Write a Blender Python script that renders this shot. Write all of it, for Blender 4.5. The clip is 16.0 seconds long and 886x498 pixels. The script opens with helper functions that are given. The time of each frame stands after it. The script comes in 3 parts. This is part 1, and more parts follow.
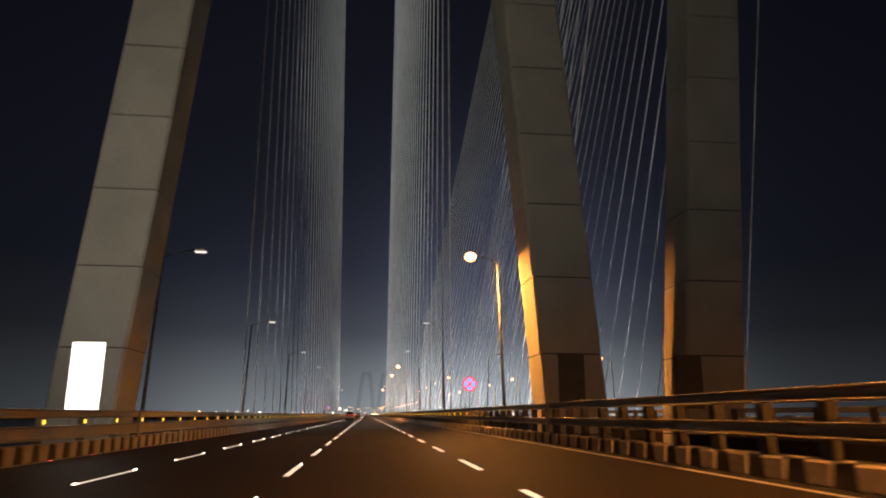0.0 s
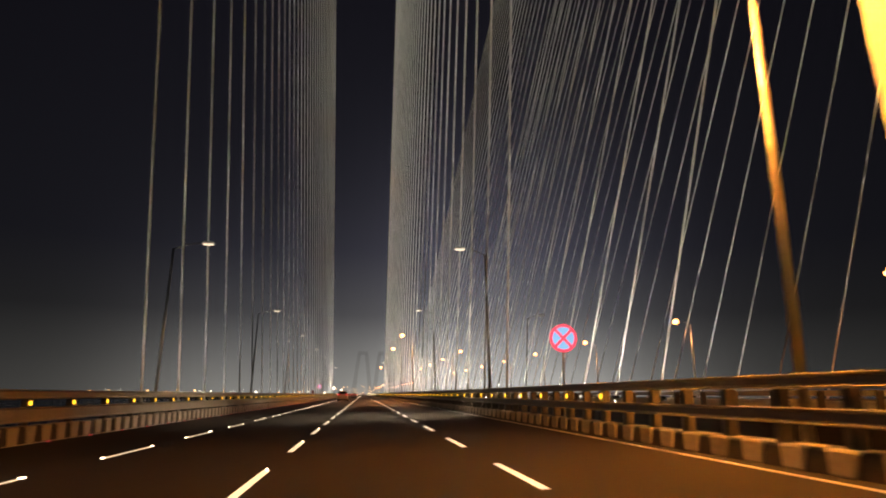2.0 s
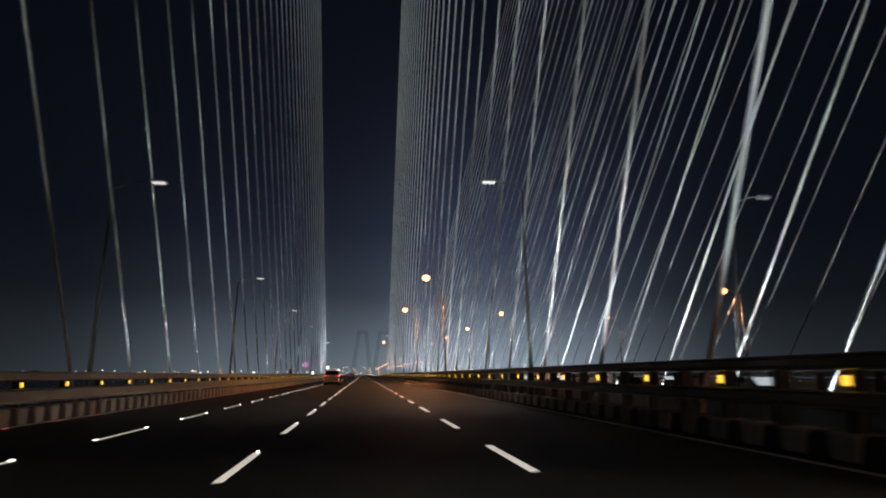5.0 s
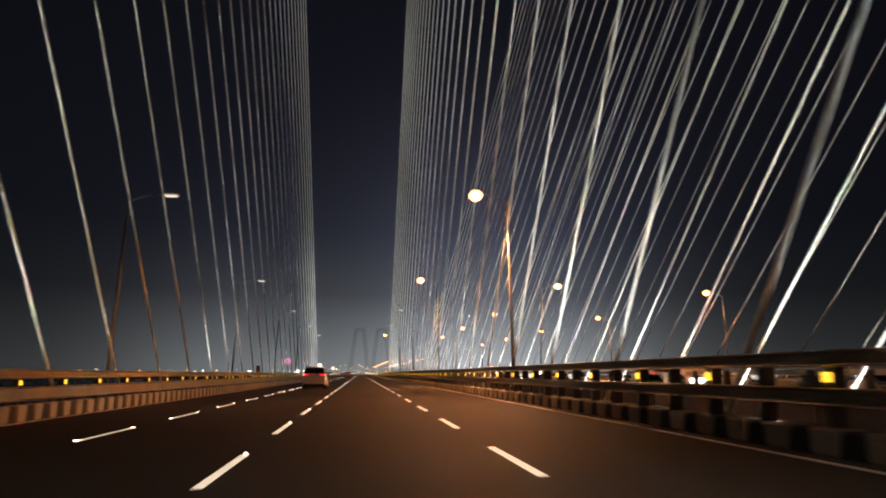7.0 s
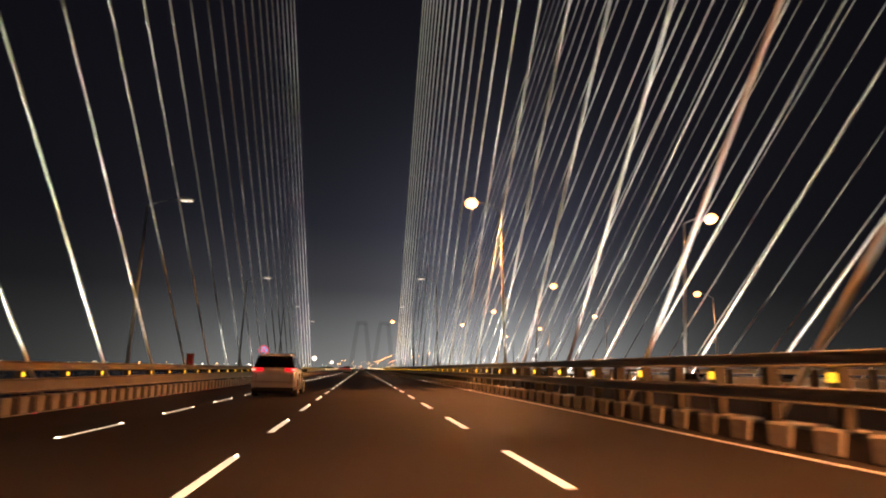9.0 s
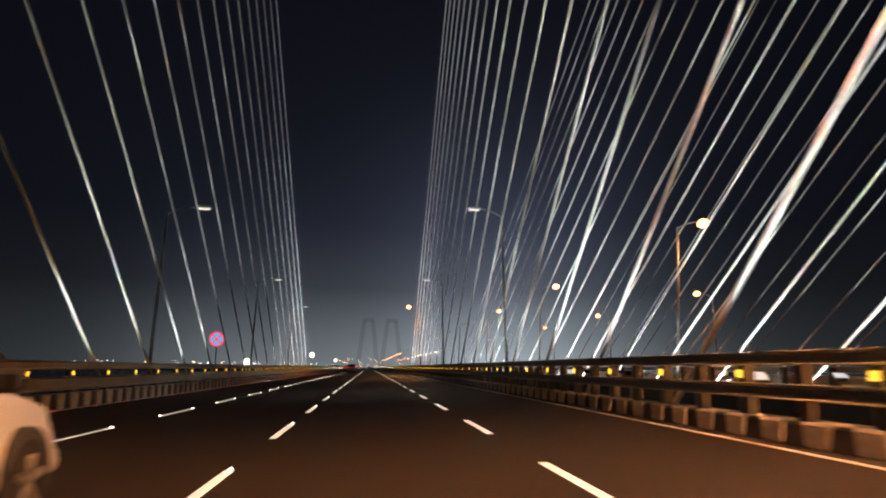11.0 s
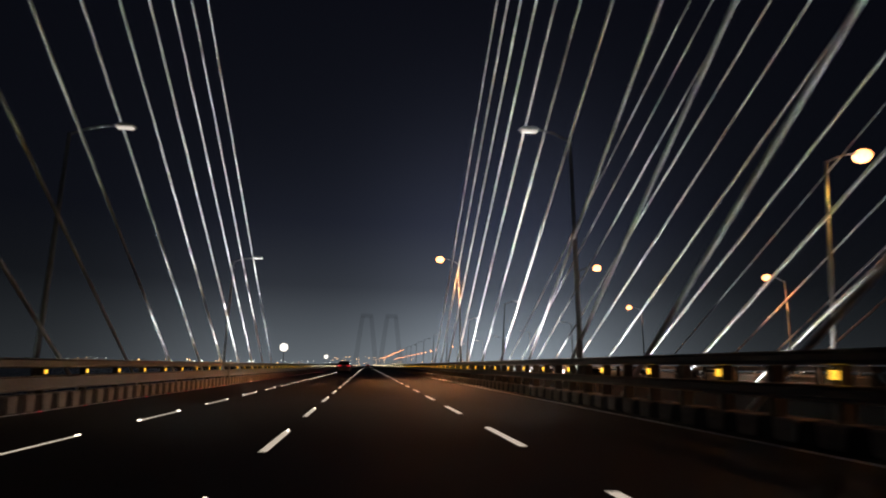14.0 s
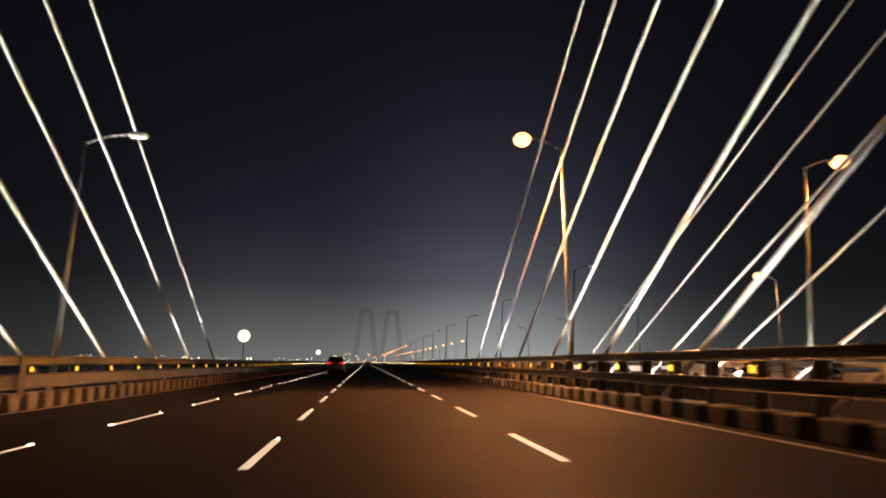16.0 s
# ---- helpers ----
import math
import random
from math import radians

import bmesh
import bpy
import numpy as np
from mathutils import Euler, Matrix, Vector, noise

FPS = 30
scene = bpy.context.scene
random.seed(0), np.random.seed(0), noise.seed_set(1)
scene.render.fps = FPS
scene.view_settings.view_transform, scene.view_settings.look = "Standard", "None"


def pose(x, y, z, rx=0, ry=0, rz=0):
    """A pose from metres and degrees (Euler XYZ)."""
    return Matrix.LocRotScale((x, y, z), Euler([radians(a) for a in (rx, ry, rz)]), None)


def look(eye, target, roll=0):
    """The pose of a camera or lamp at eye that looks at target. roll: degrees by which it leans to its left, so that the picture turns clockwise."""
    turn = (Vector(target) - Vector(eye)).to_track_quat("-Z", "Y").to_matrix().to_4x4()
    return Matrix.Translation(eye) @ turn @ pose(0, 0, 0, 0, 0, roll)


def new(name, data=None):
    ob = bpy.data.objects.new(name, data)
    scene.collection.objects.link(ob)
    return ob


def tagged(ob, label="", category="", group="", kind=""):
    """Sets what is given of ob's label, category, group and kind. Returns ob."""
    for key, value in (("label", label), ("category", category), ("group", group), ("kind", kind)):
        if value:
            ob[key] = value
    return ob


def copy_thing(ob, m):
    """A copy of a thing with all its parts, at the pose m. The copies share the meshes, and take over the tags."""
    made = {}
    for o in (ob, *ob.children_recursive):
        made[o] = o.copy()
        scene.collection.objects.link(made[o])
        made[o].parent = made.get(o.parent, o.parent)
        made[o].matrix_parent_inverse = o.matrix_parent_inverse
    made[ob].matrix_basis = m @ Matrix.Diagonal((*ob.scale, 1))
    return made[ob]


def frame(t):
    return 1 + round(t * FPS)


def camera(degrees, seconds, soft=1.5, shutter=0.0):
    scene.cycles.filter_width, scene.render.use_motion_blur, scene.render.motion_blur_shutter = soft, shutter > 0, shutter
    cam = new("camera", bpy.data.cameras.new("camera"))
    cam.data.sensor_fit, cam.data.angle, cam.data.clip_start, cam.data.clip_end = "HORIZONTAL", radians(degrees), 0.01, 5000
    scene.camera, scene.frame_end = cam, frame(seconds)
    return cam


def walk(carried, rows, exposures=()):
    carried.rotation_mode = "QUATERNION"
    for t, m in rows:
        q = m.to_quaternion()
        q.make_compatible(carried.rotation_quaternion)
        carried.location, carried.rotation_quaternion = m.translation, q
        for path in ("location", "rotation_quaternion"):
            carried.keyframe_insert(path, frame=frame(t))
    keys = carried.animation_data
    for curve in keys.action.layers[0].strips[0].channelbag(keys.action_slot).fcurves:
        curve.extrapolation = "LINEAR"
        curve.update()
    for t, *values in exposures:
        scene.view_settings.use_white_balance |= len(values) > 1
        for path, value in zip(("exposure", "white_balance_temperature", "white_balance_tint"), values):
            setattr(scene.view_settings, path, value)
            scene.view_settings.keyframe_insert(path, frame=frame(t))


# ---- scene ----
cam = camera(65.0, 16.0, soft=2.0, shutter=0.4)

# seconds, x, y, z, and the turn in degrees
PATH = [
    (0.0, -0.094, 1.0, 1.034, 103.41, -0.24, -6.12),
    (0.5, -0.11, 7.05, 1.048, 103.61, -0.1, -6.44),
    (1.0, -0.117, 13.1, 1.057, 103.25, -0.1, -6.56),
    (1.5, -0.105, 19.12, 1.079, 102.57, -0.19, -6.45),
    (2.0, -0.079, 25.343, 1.098, 101.85, -0.46, -6.44),
    (2.5, -0.045, 31.764, 1.108, 101.09, -0.57, -6.54),
    (3.0, -0.018, 38.16, 1.116, 100.61, -0.51, -6.62),
    (3.5, 0.002, 44.481, 1.123, 100.51, -0.27, -6.46),
    (3.7, 0.008, 46.983, 1.125, 100.52, -0.16, -6.27),
    (6.0, 0.077, 77.59, 1.121, 100.14, -0.53, -6.65),
    (6.5, 0.085, 84.08, 1.107, 100.38, -0.4, -6.65),
    (7.0, 0.094, 90.63, 1.097, 100.21, -0.4, -6.7),
    (7.5, 0.102, 97.309, 1.097, 100.42, -0.51, -6.7),
    (8.0, 0.106, 104.022, 1.099, 100.4, -0.55, -6.7),
    (8.5, 0.099, 110.693, 1.103, 100.27, -0.69, -6.68),
    (9.0, 0.08, 117.356, 1.106, 99.86, -0.99, -6.59),
    (9.2, 0.073, 120.027, 1.107, 99.69, -1.11, -6.58),
    (11.3, -0.02, 148.568, 1.107, 99.73, -0.85, -6.0),
    (11.5, -0.034, 151.262, 1.11, 99.73, -0.9, -6.08),
    (12.0, -0.072, 157.993, 1.118, 99.73, -1.04, -6.09),
    (12.5, -0.106, 164.734, 1.125, 99.64, -1.09, -6.08),
    (13.0, -0.131, 171.501, 1.124, 99.54, -1.05, -6.13),
    (13.5, -0.147, 178.296, 1.12, 99.41, -1.04, -6.14),
    (14.0, -0.159, 185.143, 1.114, 99.6, -0.99, -6.19),
    (14.5, -0.177, 192.102, 1.108, 99.42, -1.05, -6.16),
    (15.0, -0.193, 199.006, 1.104, 99.57, -1.01, -6.22),
    (15.5, -0.206, 205.896, 1.104, 99.48, -0.92, -6.2),
    (16.0, -0.217, 212.8, 1.106, 99.36, -0.88, -6.22),
]

walk(cam, [(row[0], pose(*row[1:])) for row in PATH],
     [(0.0, 1.45, 8400, 17), (0.6, 1.4, 7700, 14), (1.2, 1.4, 7800, 14), (1.6, 1.5, 9600, 18), (2.0, 1.6, 11200, 21), (2.5, 1.55, 10600, 20), (3.0, 1.15, 7800, 14), (3.6, 0.8, 6700, 10),
      (6.0, 0.95, 8100, 14), (7.0, 1.25, 9100, 17), (8.0, 1.3, 9800, 19), (8.5, 1.35, 11000, 21), (9.0, 1.3, 10200, 20), (11.5, 1.0, 7900, 13), (12.5, 0.7, 7200, 11), (13.5, 0.75, 7900, 14), (14.5, 0.8, 8100, 15), (16.0, 1.05, 9900, 19)])

# ------------------------------------------------------------------ plan
FALL = 0.03                 # crossfall of the carriageway
MID = 22.1                  # twice the x of the line between the two carriageways
DASH = 6.453                # period of the lane dashes
BAY = 2.965                 # spacing of the barrier posts
TOWER_Y = 33.0
LAMP_Y, LAMP_STEP = 62.6, 28.9
CABLES = 33
NEAR, FAR = -14.0, 330.0    # stretch that is built piece by piece
END = 1300.0


def road_z(x):
    return FALL * x if x < 11.05 else FALL * (MID - x)


# ------------------------------------------------------------------ materials
def material(name):
    m = bpy.data.materials.new(name)
    m.use_nodes = True
    nt = m.node_tree
    return m, nt, nt.nodes["Principled BSDF"]


def surface(name, dark, light, rough=0.6, metal=0.0, grain=40.0, patch=0.7, bump=0.15, vary=0.0, stretch=(1, 1, 1), spec=0.5):
    """Two scales of noise mixed between two colours, with fine relief."""
    m, nt, b = material(name)
    n, l = nt.nodes, nt.links
    co = n.new("ShaderNodeTexCoord")
    mp = n.new("ShaderNodeMapping")
    mp.inputs["Scale"].default_value = stretch
    l.new(co.outputs["Object"], mp.inputs["Vector"])
    fine, big = n.new("ShaderNodeTexNoise"), n.new("ShaderNodeTexNoise")
    fine.inputs["Scale"].default_value, fine.inputs["Detail"].default_value = grain, 6
    big.inputs["Scale"].default_value, big.inputs["Detail"].default_value = patch, 4
    l.new(mp.outputs["Vector"], fine.inputs["Vector"])
    l.new(mp.outputs["Vector"], big.inputs["Vector"])
    mix = n.new("ShaderNodeMath")
    mix.operation = "MULTIPLY_ADD"
    mix.inputs[1].default_value, mix.inputs[2].default_value = 0.45, 0.0
    l.new(fine.outputs["Fac"], mix.inputs[0])
    add = n.new("ShaderNodeMath")
    add.operation = "MULTIPLY_ADD"
    add.inputs[1].default_value = 0.55
    l.new(big.outputs["Fac"], add.inputs[0])
    l.new(mix.outputs[0], add.inputs[2])
    fac = add.outputs[0]
    if vary:
        info = n.new("ShaderNodeObjectInfo")
        va = n.new("ShaderNodeMath")
        va.operation = "MULTIPLY_ADD"
        va.inputs[1].default_value = vary
        l.new(info.outputs["Random"], va.inputs[0])
        l.new(fac, va.inputs[2])
        fac = va.outputs[0]
    ramp = n.new("ShaderNodeValToRGB")
    ramp.color_ramp.elements[0].position, ramp.color_ramp.elements[1].position = 0.32, 0.68
    ramp.color_ramp.elements[0].color, ramp.color_ramp.elements[1].color = (*dark, 1), (*light, 1)
    l.new(fac, ramp.inputs["Fac"])
    l.new(ramp.outputs["Color"], b.inputs["Base Color"])
    rr = n.new("ShaderNodeMapRange")
    rr.inputs["To Min"].default_value, rr.inputs["To Max"].default_value = max(rough - 0.12, 0.02), min(rough + 0.12, 1)
    l.new(big.outputs["Fac"], rr.inputs["Value"])
    l.new(rr.outputs["Result"], b.inputs["Roughness"])
    b.inputs["Metallic"].default_value = metal
    b.inputs["Specular IOR Level"].default_value = spec
    if bump:
        bu = n.new("ShaderNodeBump")
        bu.inputs["Strength"].default_value, bu.inputs["Distance"].default_value = bump, 0.01
        l.new(fine.outputs["Fac"], bu.inputs["Height"])
        l.new(bu.outputs["Normal"], b.inputs["Normal"])
    return m


def glow(name, colour, strength, base=(0.8, 0.8, 0.8), rough=0.35):
    m, nt, b = material(name)
    b.inputs["Base Color"].default_value = (*base, 1)
    b.inputs["Roughness"].default_value = rough
    b.inputs["Emission Color"].default_value = (*colour, 1)
    b.inputs["Emission Strength"].default_value = strength
    return m


M_ASPHALT = surface("asphalt", (0.013, 0.0114, 0.0104), (0.034, 0.0296, 0.0265), 0.68, grain=55, patch=0.35, bump=0.4, stretch=(1, 0.35, 1), spec=0.10)
M_PAINT = surface("glowing_road_paint", (0.70, 0.76, 0.80), (0.86, 0.92, 0.96), 0.55, grain=30, patch=3, bump=0.2)
M_EDGE = surface("edge_paint", (0.62, 0.64, 0.65), (0.78, 0.80, 0.82), 0.6, grain=30, patch=1.2, bump=0.2)
# emission put into the dash paint stands in for headlights returned by glass beads
paint_glow = M_PAINT.node_tree.nodes["Principled BSDF"]
paint_glow.inputs["Emission Color"].default_value, paint_glow.inputs["Emission Strength"].default_value = (1.0, 0.96, 0.90, 1), 0.28
M_CONCRETE = surface("concrete", (0.30, 0.30, 0.29), (0.46, 0.455, 0.44), 0.85, grain=14, patch=0.4, bump=0.3, vary=0.1)
M_KERB = surface("kerb_black", (0.02, 0.018, 0.016), (0.05, 0.045, 0.04), 0.7, grain=20, patch=2)
M_BLOCK = surface("kerb_white", (0.22, 0.19, 0.16), (0.44, 0.40, 0.35), 0.8, grain=16, patch=2.5, vary=0.25)
M_RAIL = surface("painted_rail", (0.17, 0.138, 0.105), (0.30, 0.252, 0.203), 0.45, metal=0.1, grain=18, patch=0.9, bump=0.1)
# cream rail, lighter than the inner one to stand in for headlights on it
M_CREAMLIT = surface("cream_rail_lit", (0.22, 0.185, 0.145), (0.38, 0.33, 0.27), 0.5, grain=18, patch=0.9, bump=0.1)
# paler copy of the rail colour stands in for light on the opposite rails
M_LITRAIL = surface("rail_lit_pale", (0.34, 0.335, 0.32), (0.52, 0.51, 0.49), 0.45, grain=18, patch=0.9, bump=0.1)
M_POST = surface("painted_post", (0.042, 0.038, 0.032), (0.10, 0.092, 0.078), 0.6, grain=18, patch=2, vary=0.2)
M_CABLE = surface("cable_sheath", (0.62, 0.63, 0.63), (0.80, 0.81, 0.80), 0.45, grain=5, patch=0.3, bump=0.05)
M_ANCHOR = surface("anchor_steel", (0.10, 0.10, 0.10), (0.2, 0.2, 0.2), 0.5, metal=0.6)
M_POLE = surface("galvanised_pole", (0.22, 0.22, 0.22), (0.36, 0.36, 0.35), 0.45, metal=0.5, grain=20, patch=1.5, bump=0.08)
M_HEAD = surface("lamp_housing", (0.50, 0.50, 0.50), (0.68, 0.68, 0.66), 0.4, grain=20, patch=4, bump=0.05)
M_SODIUM = glow("sodium_lens", (1.0, 0.37, 0.15), 3.6)
# weak glow put into the lenses of lamps taken as unlit
M_PALE = glow("pale_lens_glow", (0.95, 0.98, 1.0), 0.42)
# sheeting, reflectors and studs emit to stand in for returned headlight
M_WHITE = glow("white_sheeting_glow", (0.93, 0.97, 1.0), 1.0)
M_BLUE = glow("blue_sheeting_glow", (0.12, 0.46, 1.0), 0.42, (0.05, 0.2, 0.7))
M_RED = glow("red_sheeting_glow", (1.0, 0.08, 0.19), 0.44, (0.6, 0.03, 0.06))
M_YELLOW = glow("yellow_reflector_glow", (1.0, 0.58, 0.07), 1.0, (0.8, 0.5, 0.05))
# whiter, stronger glow painted in for distant yellow reflectors washed out by headlights
M_WASHED = glow("washed_out_reflector_glow", (1.0, 0.90, 0.66), 3.5)
M_REDSTUD = glow("red_stud_glow", (1.0, 0.12, 0.14), 0.7, (0.5, 0.02, 0.02))
M_WHITESTUD = glow("white_stud_glow", (1.0, 0.98, 0.94), 3.0)
M_CALLBOX = surface("red_box_paint", (0.20, 0.02, 0.02), (0.34, 0.04, 0.035), 0.5, grain=25, patch=3, bump=0.05)
M_SIGNBACK = surface("sign_back", (0.25, 0.25, 0.25), (0.35, 0.35, 0.35), 0.5, metal=0.5)
M_DARK = surface("dark_recess", (0.02, 0.018, 0.016), (0.04, 0.036, 0.03), 0.8)
M_WATER = surface("sea_water", (0.004, 0.006, 0.009), (0.008, 0.011, 0.015), 0.25, grain=0.6, patch=0.05, bump=0.6)
M_LAND = surface("far_shore", (0.006, 0.006, 0.007), (0.014, 0.013, 0.012), 0.9, grain=0.2, patch=0.02, bump=0)
M_SILVER = surface("silver_paint", (0.68, 0.68, 0.67), (0.76, 0.76, 0.75), 0.33, metal=0.35, grain=80, patch=0.5, bump=0)
M_GLASS = surface("tinted_glass", (0.006, 0.007, 0.008), (0.014, 0.015, 0.016), 0.08, grain=3, patch=1, bump=0)
M_RUBBER = surface("tyre_rubber", (0.012, 0.012, 0.012), (0.03, 0.03, 0.03), 0.85, grain=30, patch=4)
M_ALLOY = surface("alloy_rim", (0.4, 0.4, 0.4), (0.6, 0.6, 0.6), 0.35, metal=0.8, grain=30, patch=4, bump=0.02)
M_TRIM = surface("black_trim", (0.012, 0.012, 0.012), (0.025, 0.025, 0.025), 0.5)
M_TAIL = glow("tail_lamp", (1.0, 0.03, 0.05), 0.35, (0.5, 0.01, 0.02))
M_TAILWHITE = glow("brake_lamp", (1.0, 0.30, 0.28), 1.1, (0.6, 0.05, 0.05))
M_HEADLIGHT = glow("headlight_lens", (0.95, 0.98, 1.0), 14.0)
M_FLOODLENS = glow("flood_lens", (0.72, 0.86, 1.0), 0.3, (0.25, 0.27, 0.3))
M_PLATE = surface("number_plate", (0.6, 0.6, 0.58), (0.75, 0.75, 0.72), 0.5)
M_CITYWARM = glow("city_lamp_warm", (1.0, 0.62, 0.28), 2.5)
M_CITYCOOL = glow("city_lamp_cool", (0.8, 0.95, 1.0), 2.0)


# ------------------------------------------------------------------ mesh helpers
def box(bm, x0, x1, y0, y1, z0, z1, bevel=0.0):
    made = bmesh.ops.create_cube(bm, size=1.0)["verts"]
    for v in made:
        v.co = Vector(((x0 + x1) / 2 + v.co.x * (x1 - x0), (y0 + y1) / 2 + v.co.y * (y1 - y0), (z0 + z1) / 2 + v.co.z * (z1 - z0)))
    if bevel:
        edges = list({e for v in made for e in v.link_edges})
        bmesh.ops.bevel(bm, geom=edges, offset=bevel, segments=1, affect="EDGES")
    return bm


def tube(bm, a, b, ra, rb, n=10, caps=True):
    """A tapered round bar from a to b."""
    a, b = Vector(a), Vector(b)
    q = (b - a).to_track_quat("Z", "Y")
    rings = []
    for p, r in ((a, ra), (b, rb)):
        rings.append([bm.verts.new(p + q @ Vector((r * math.cos(2 * math.pi * i / n), r * math.sin(2 * math.pi * i / n), 0))) for i in range(n)])
    for i in range(n):
        f = bm.faces.new((rings[0][i], rings[0][(i + 1) % n], rings[1][(i + 1) % n], rings[1][i]))
        f.smooth = True
    if caps:
        bm.faces.new(rings[0][::-1])
        bm.faces.new(rings[1])
    return bm


def extrude_y(bm, profile, y0, y1):
    """A closed x, z profile drawn out along y."""
    a = [bm.verts.new((x, y0, z)) for x, z in profile]
    b = [bm.verts.new((x, y1, z)) for x, z in profile]
    n = len(profile)
    for i in range(n):
        bm.faces.new((a[i], a[(i + 1) % n], b[(i + 1) % n], b[i]))
    bm.faces.new(a[::-1])
    bm.faces.new(b)
    return bm


def mesh_of(name, bm, mat):
    bmesh.ops.recalc_face_normals(bm, faces=bm.faces)
    me = bpy.data.meshes.new(name)
    bm.to_mesh(me)
    bm.free()
    me.materials.append(mat)
    return me


def part(name, bm, mat, parent=None, label=""):
    ob = new(name, mesh_of(name, bm, mat))
    if parent:
        ob.parent = parent
    return tagged(ob, label)


def piece(name, me, parent, at, label=""):
    """One more object on a shared mesh."""
    ob = new(name, me)
    ob.parent = parent
    ob.location = at
    return ob


def thing(name, label, category, group="", at=(0, 0, 0)):
    e = new(name)
    e.location = at
    e.empty_display_size = 0.2
    return tagged(e, label, category, group)


def B():
    return bmesh.new()


# ------------------------------------------------------------------ world and large lights
world = bpy.data.worlds.new("night")
scene.world = world
world.use_nodes = True
wn, wl = world.node_tree.nodes, world.node_tree.links
bg = wn["Background"]
tc = wn.new("ShaderNodeTexCoord")
sx = wn.new("ShaderNodeSeparateXYZ")
wl.new(tc.outputs["Generated"], sx.inputs[0])
wr = wn.new("ShaderNodeValToRGB")
wr.color_ramp.elements[0].position, wr.color_ramp.elements[0].color = 0.0, (0.064, 0.086, 0.112, 1)
wr.color_ramp.elements[1].position, wr.color_ramp.elements[1].color = 0.55, (0.0085, 0.0112, 0.0235, 1)
for pos, col in ((0.05, (0.042, 0.057, 0.077)), (0.11, (0.0190, 0.0260, 0.0390)), (0.20, (0.0115, 0.0160, 0.0300))):
    wr.color_ramp.elements.new(pos).color = (*col, 1)
wl.new(sx.outputs["Z"], wr.inputs["Fac"])
wl.new(wr.outputs["Color"], bg.inputs["Color"])
# glow lobes painted into the sky stand in for lit haze where the two rows of floodlit stays run out, with a darker gap
# over the road between them
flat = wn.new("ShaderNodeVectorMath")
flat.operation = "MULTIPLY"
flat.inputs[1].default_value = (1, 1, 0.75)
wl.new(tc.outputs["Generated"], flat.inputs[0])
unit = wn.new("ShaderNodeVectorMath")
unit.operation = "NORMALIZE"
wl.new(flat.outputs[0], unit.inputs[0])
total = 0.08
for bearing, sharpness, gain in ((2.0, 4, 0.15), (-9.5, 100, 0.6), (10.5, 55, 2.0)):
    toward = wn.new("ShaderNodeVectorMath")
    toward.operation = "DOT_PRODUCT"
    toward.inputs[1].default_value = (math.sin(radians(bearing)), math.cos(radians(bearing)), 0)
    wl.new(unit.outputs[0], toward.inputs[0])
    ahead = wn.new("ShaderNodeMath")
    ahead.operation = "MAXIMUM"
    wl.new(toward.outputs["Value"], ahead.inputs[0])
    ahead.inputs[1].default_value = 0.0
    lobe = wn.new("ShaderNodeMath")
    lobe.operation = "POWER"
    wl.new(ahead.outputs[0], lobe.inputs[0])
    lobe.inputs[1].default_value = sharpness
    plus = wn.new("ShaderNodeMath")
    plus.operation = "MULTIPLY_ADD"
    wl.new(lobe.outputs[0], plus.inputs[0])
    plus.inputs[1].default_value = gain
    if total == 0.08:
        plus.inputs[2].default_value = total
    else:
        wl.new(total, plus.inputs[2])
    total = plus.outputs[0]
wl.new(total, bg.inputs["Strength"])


def area(name, at, target, colour, watts, sx_, sy_, spread, shape="RECTANGLE"):
    d = bpy.data.lights.new(name, "AREA")
    d.shape, d.size, d.size_y, d.energy, d.color, d.spread = shape, sx_, sy_, watts, colour, radians(spread)
    ob = new(name, d)
    ob.matrix_basis = look(at, target)
    return ob


# strip lamps that light the stays from below: low ones for the deck edge floodlights, deeper ones added out of sight
def fill_row(x, z, y0, y1, per_metre, lean, spread, back=0):
    d = bpy.data.lights.new("stay_fill_row", "AREA")
    d.shape, d.size, d.size_y, d.energy, d.color, d.spread = "RECTANGLE", 0.25, y1 - y0, per_metre * (y1 - y0), FLOOD, radians(spread)
    ob = new("stay_fill_row", d)
    ob.location = (x, (y0 + y1) / 2, z)
    ob.rotation_euler = (math.pi + radians(back), math.atan2(lean, 30.0), 0)


FLOOD = (0.66, 0.85, 1.0)
FLOOD_W = 5.5
# added unseen below the deck edges: the edges shade the lowest metres of the stays
for x, lean, runs in ((-12.2, 4.0, ((50, 100, 3.6), (100, 150, 4), (150, 212, 2), (212, 285, 8))),
                      (13.0, -11.0, ((50, 125, 7), (125, 200, 5.5), (200, 285, 6.5))),
                      (MID - 9.6, 8.0, ((50, 125, 7), (125, 200, 6.5), (200, 285, 5.5))),
                      (MID + 12.2, -4.0, ((50, 140, 8), (140, 285, 8)))):
    for y0, y1, watts in runs:
        fill_row(x, -9.0, y0, y1, watts, lean, 70)
# another added strip under the longest outer stays, aimed back along them
fill_row(-12.2, -9.0, 206, 264, 18, 4.0, 50, 48)
# low on the inner edge of the opposite deck
for y0, y1, watts in ((50, 125, 8), (125, 200, 8), (200, 262, 7)):
    fill_row(MID - 7.3, 0.6, y0, y1, watts, 2.0, 80)
# floodlights at the foot of the tower
for x, watts in ((-10.6, 240), (7.9, 30), (MID - 7.9, 5), (MID + 10.6, 40)):
    area("tower_floodlight", (x, 13.0, 1.5), (x * 0.98, TOWER_Y, 26.0), (0.95, 0.97, 0.86), watts, 0.5, 0.5, 120)

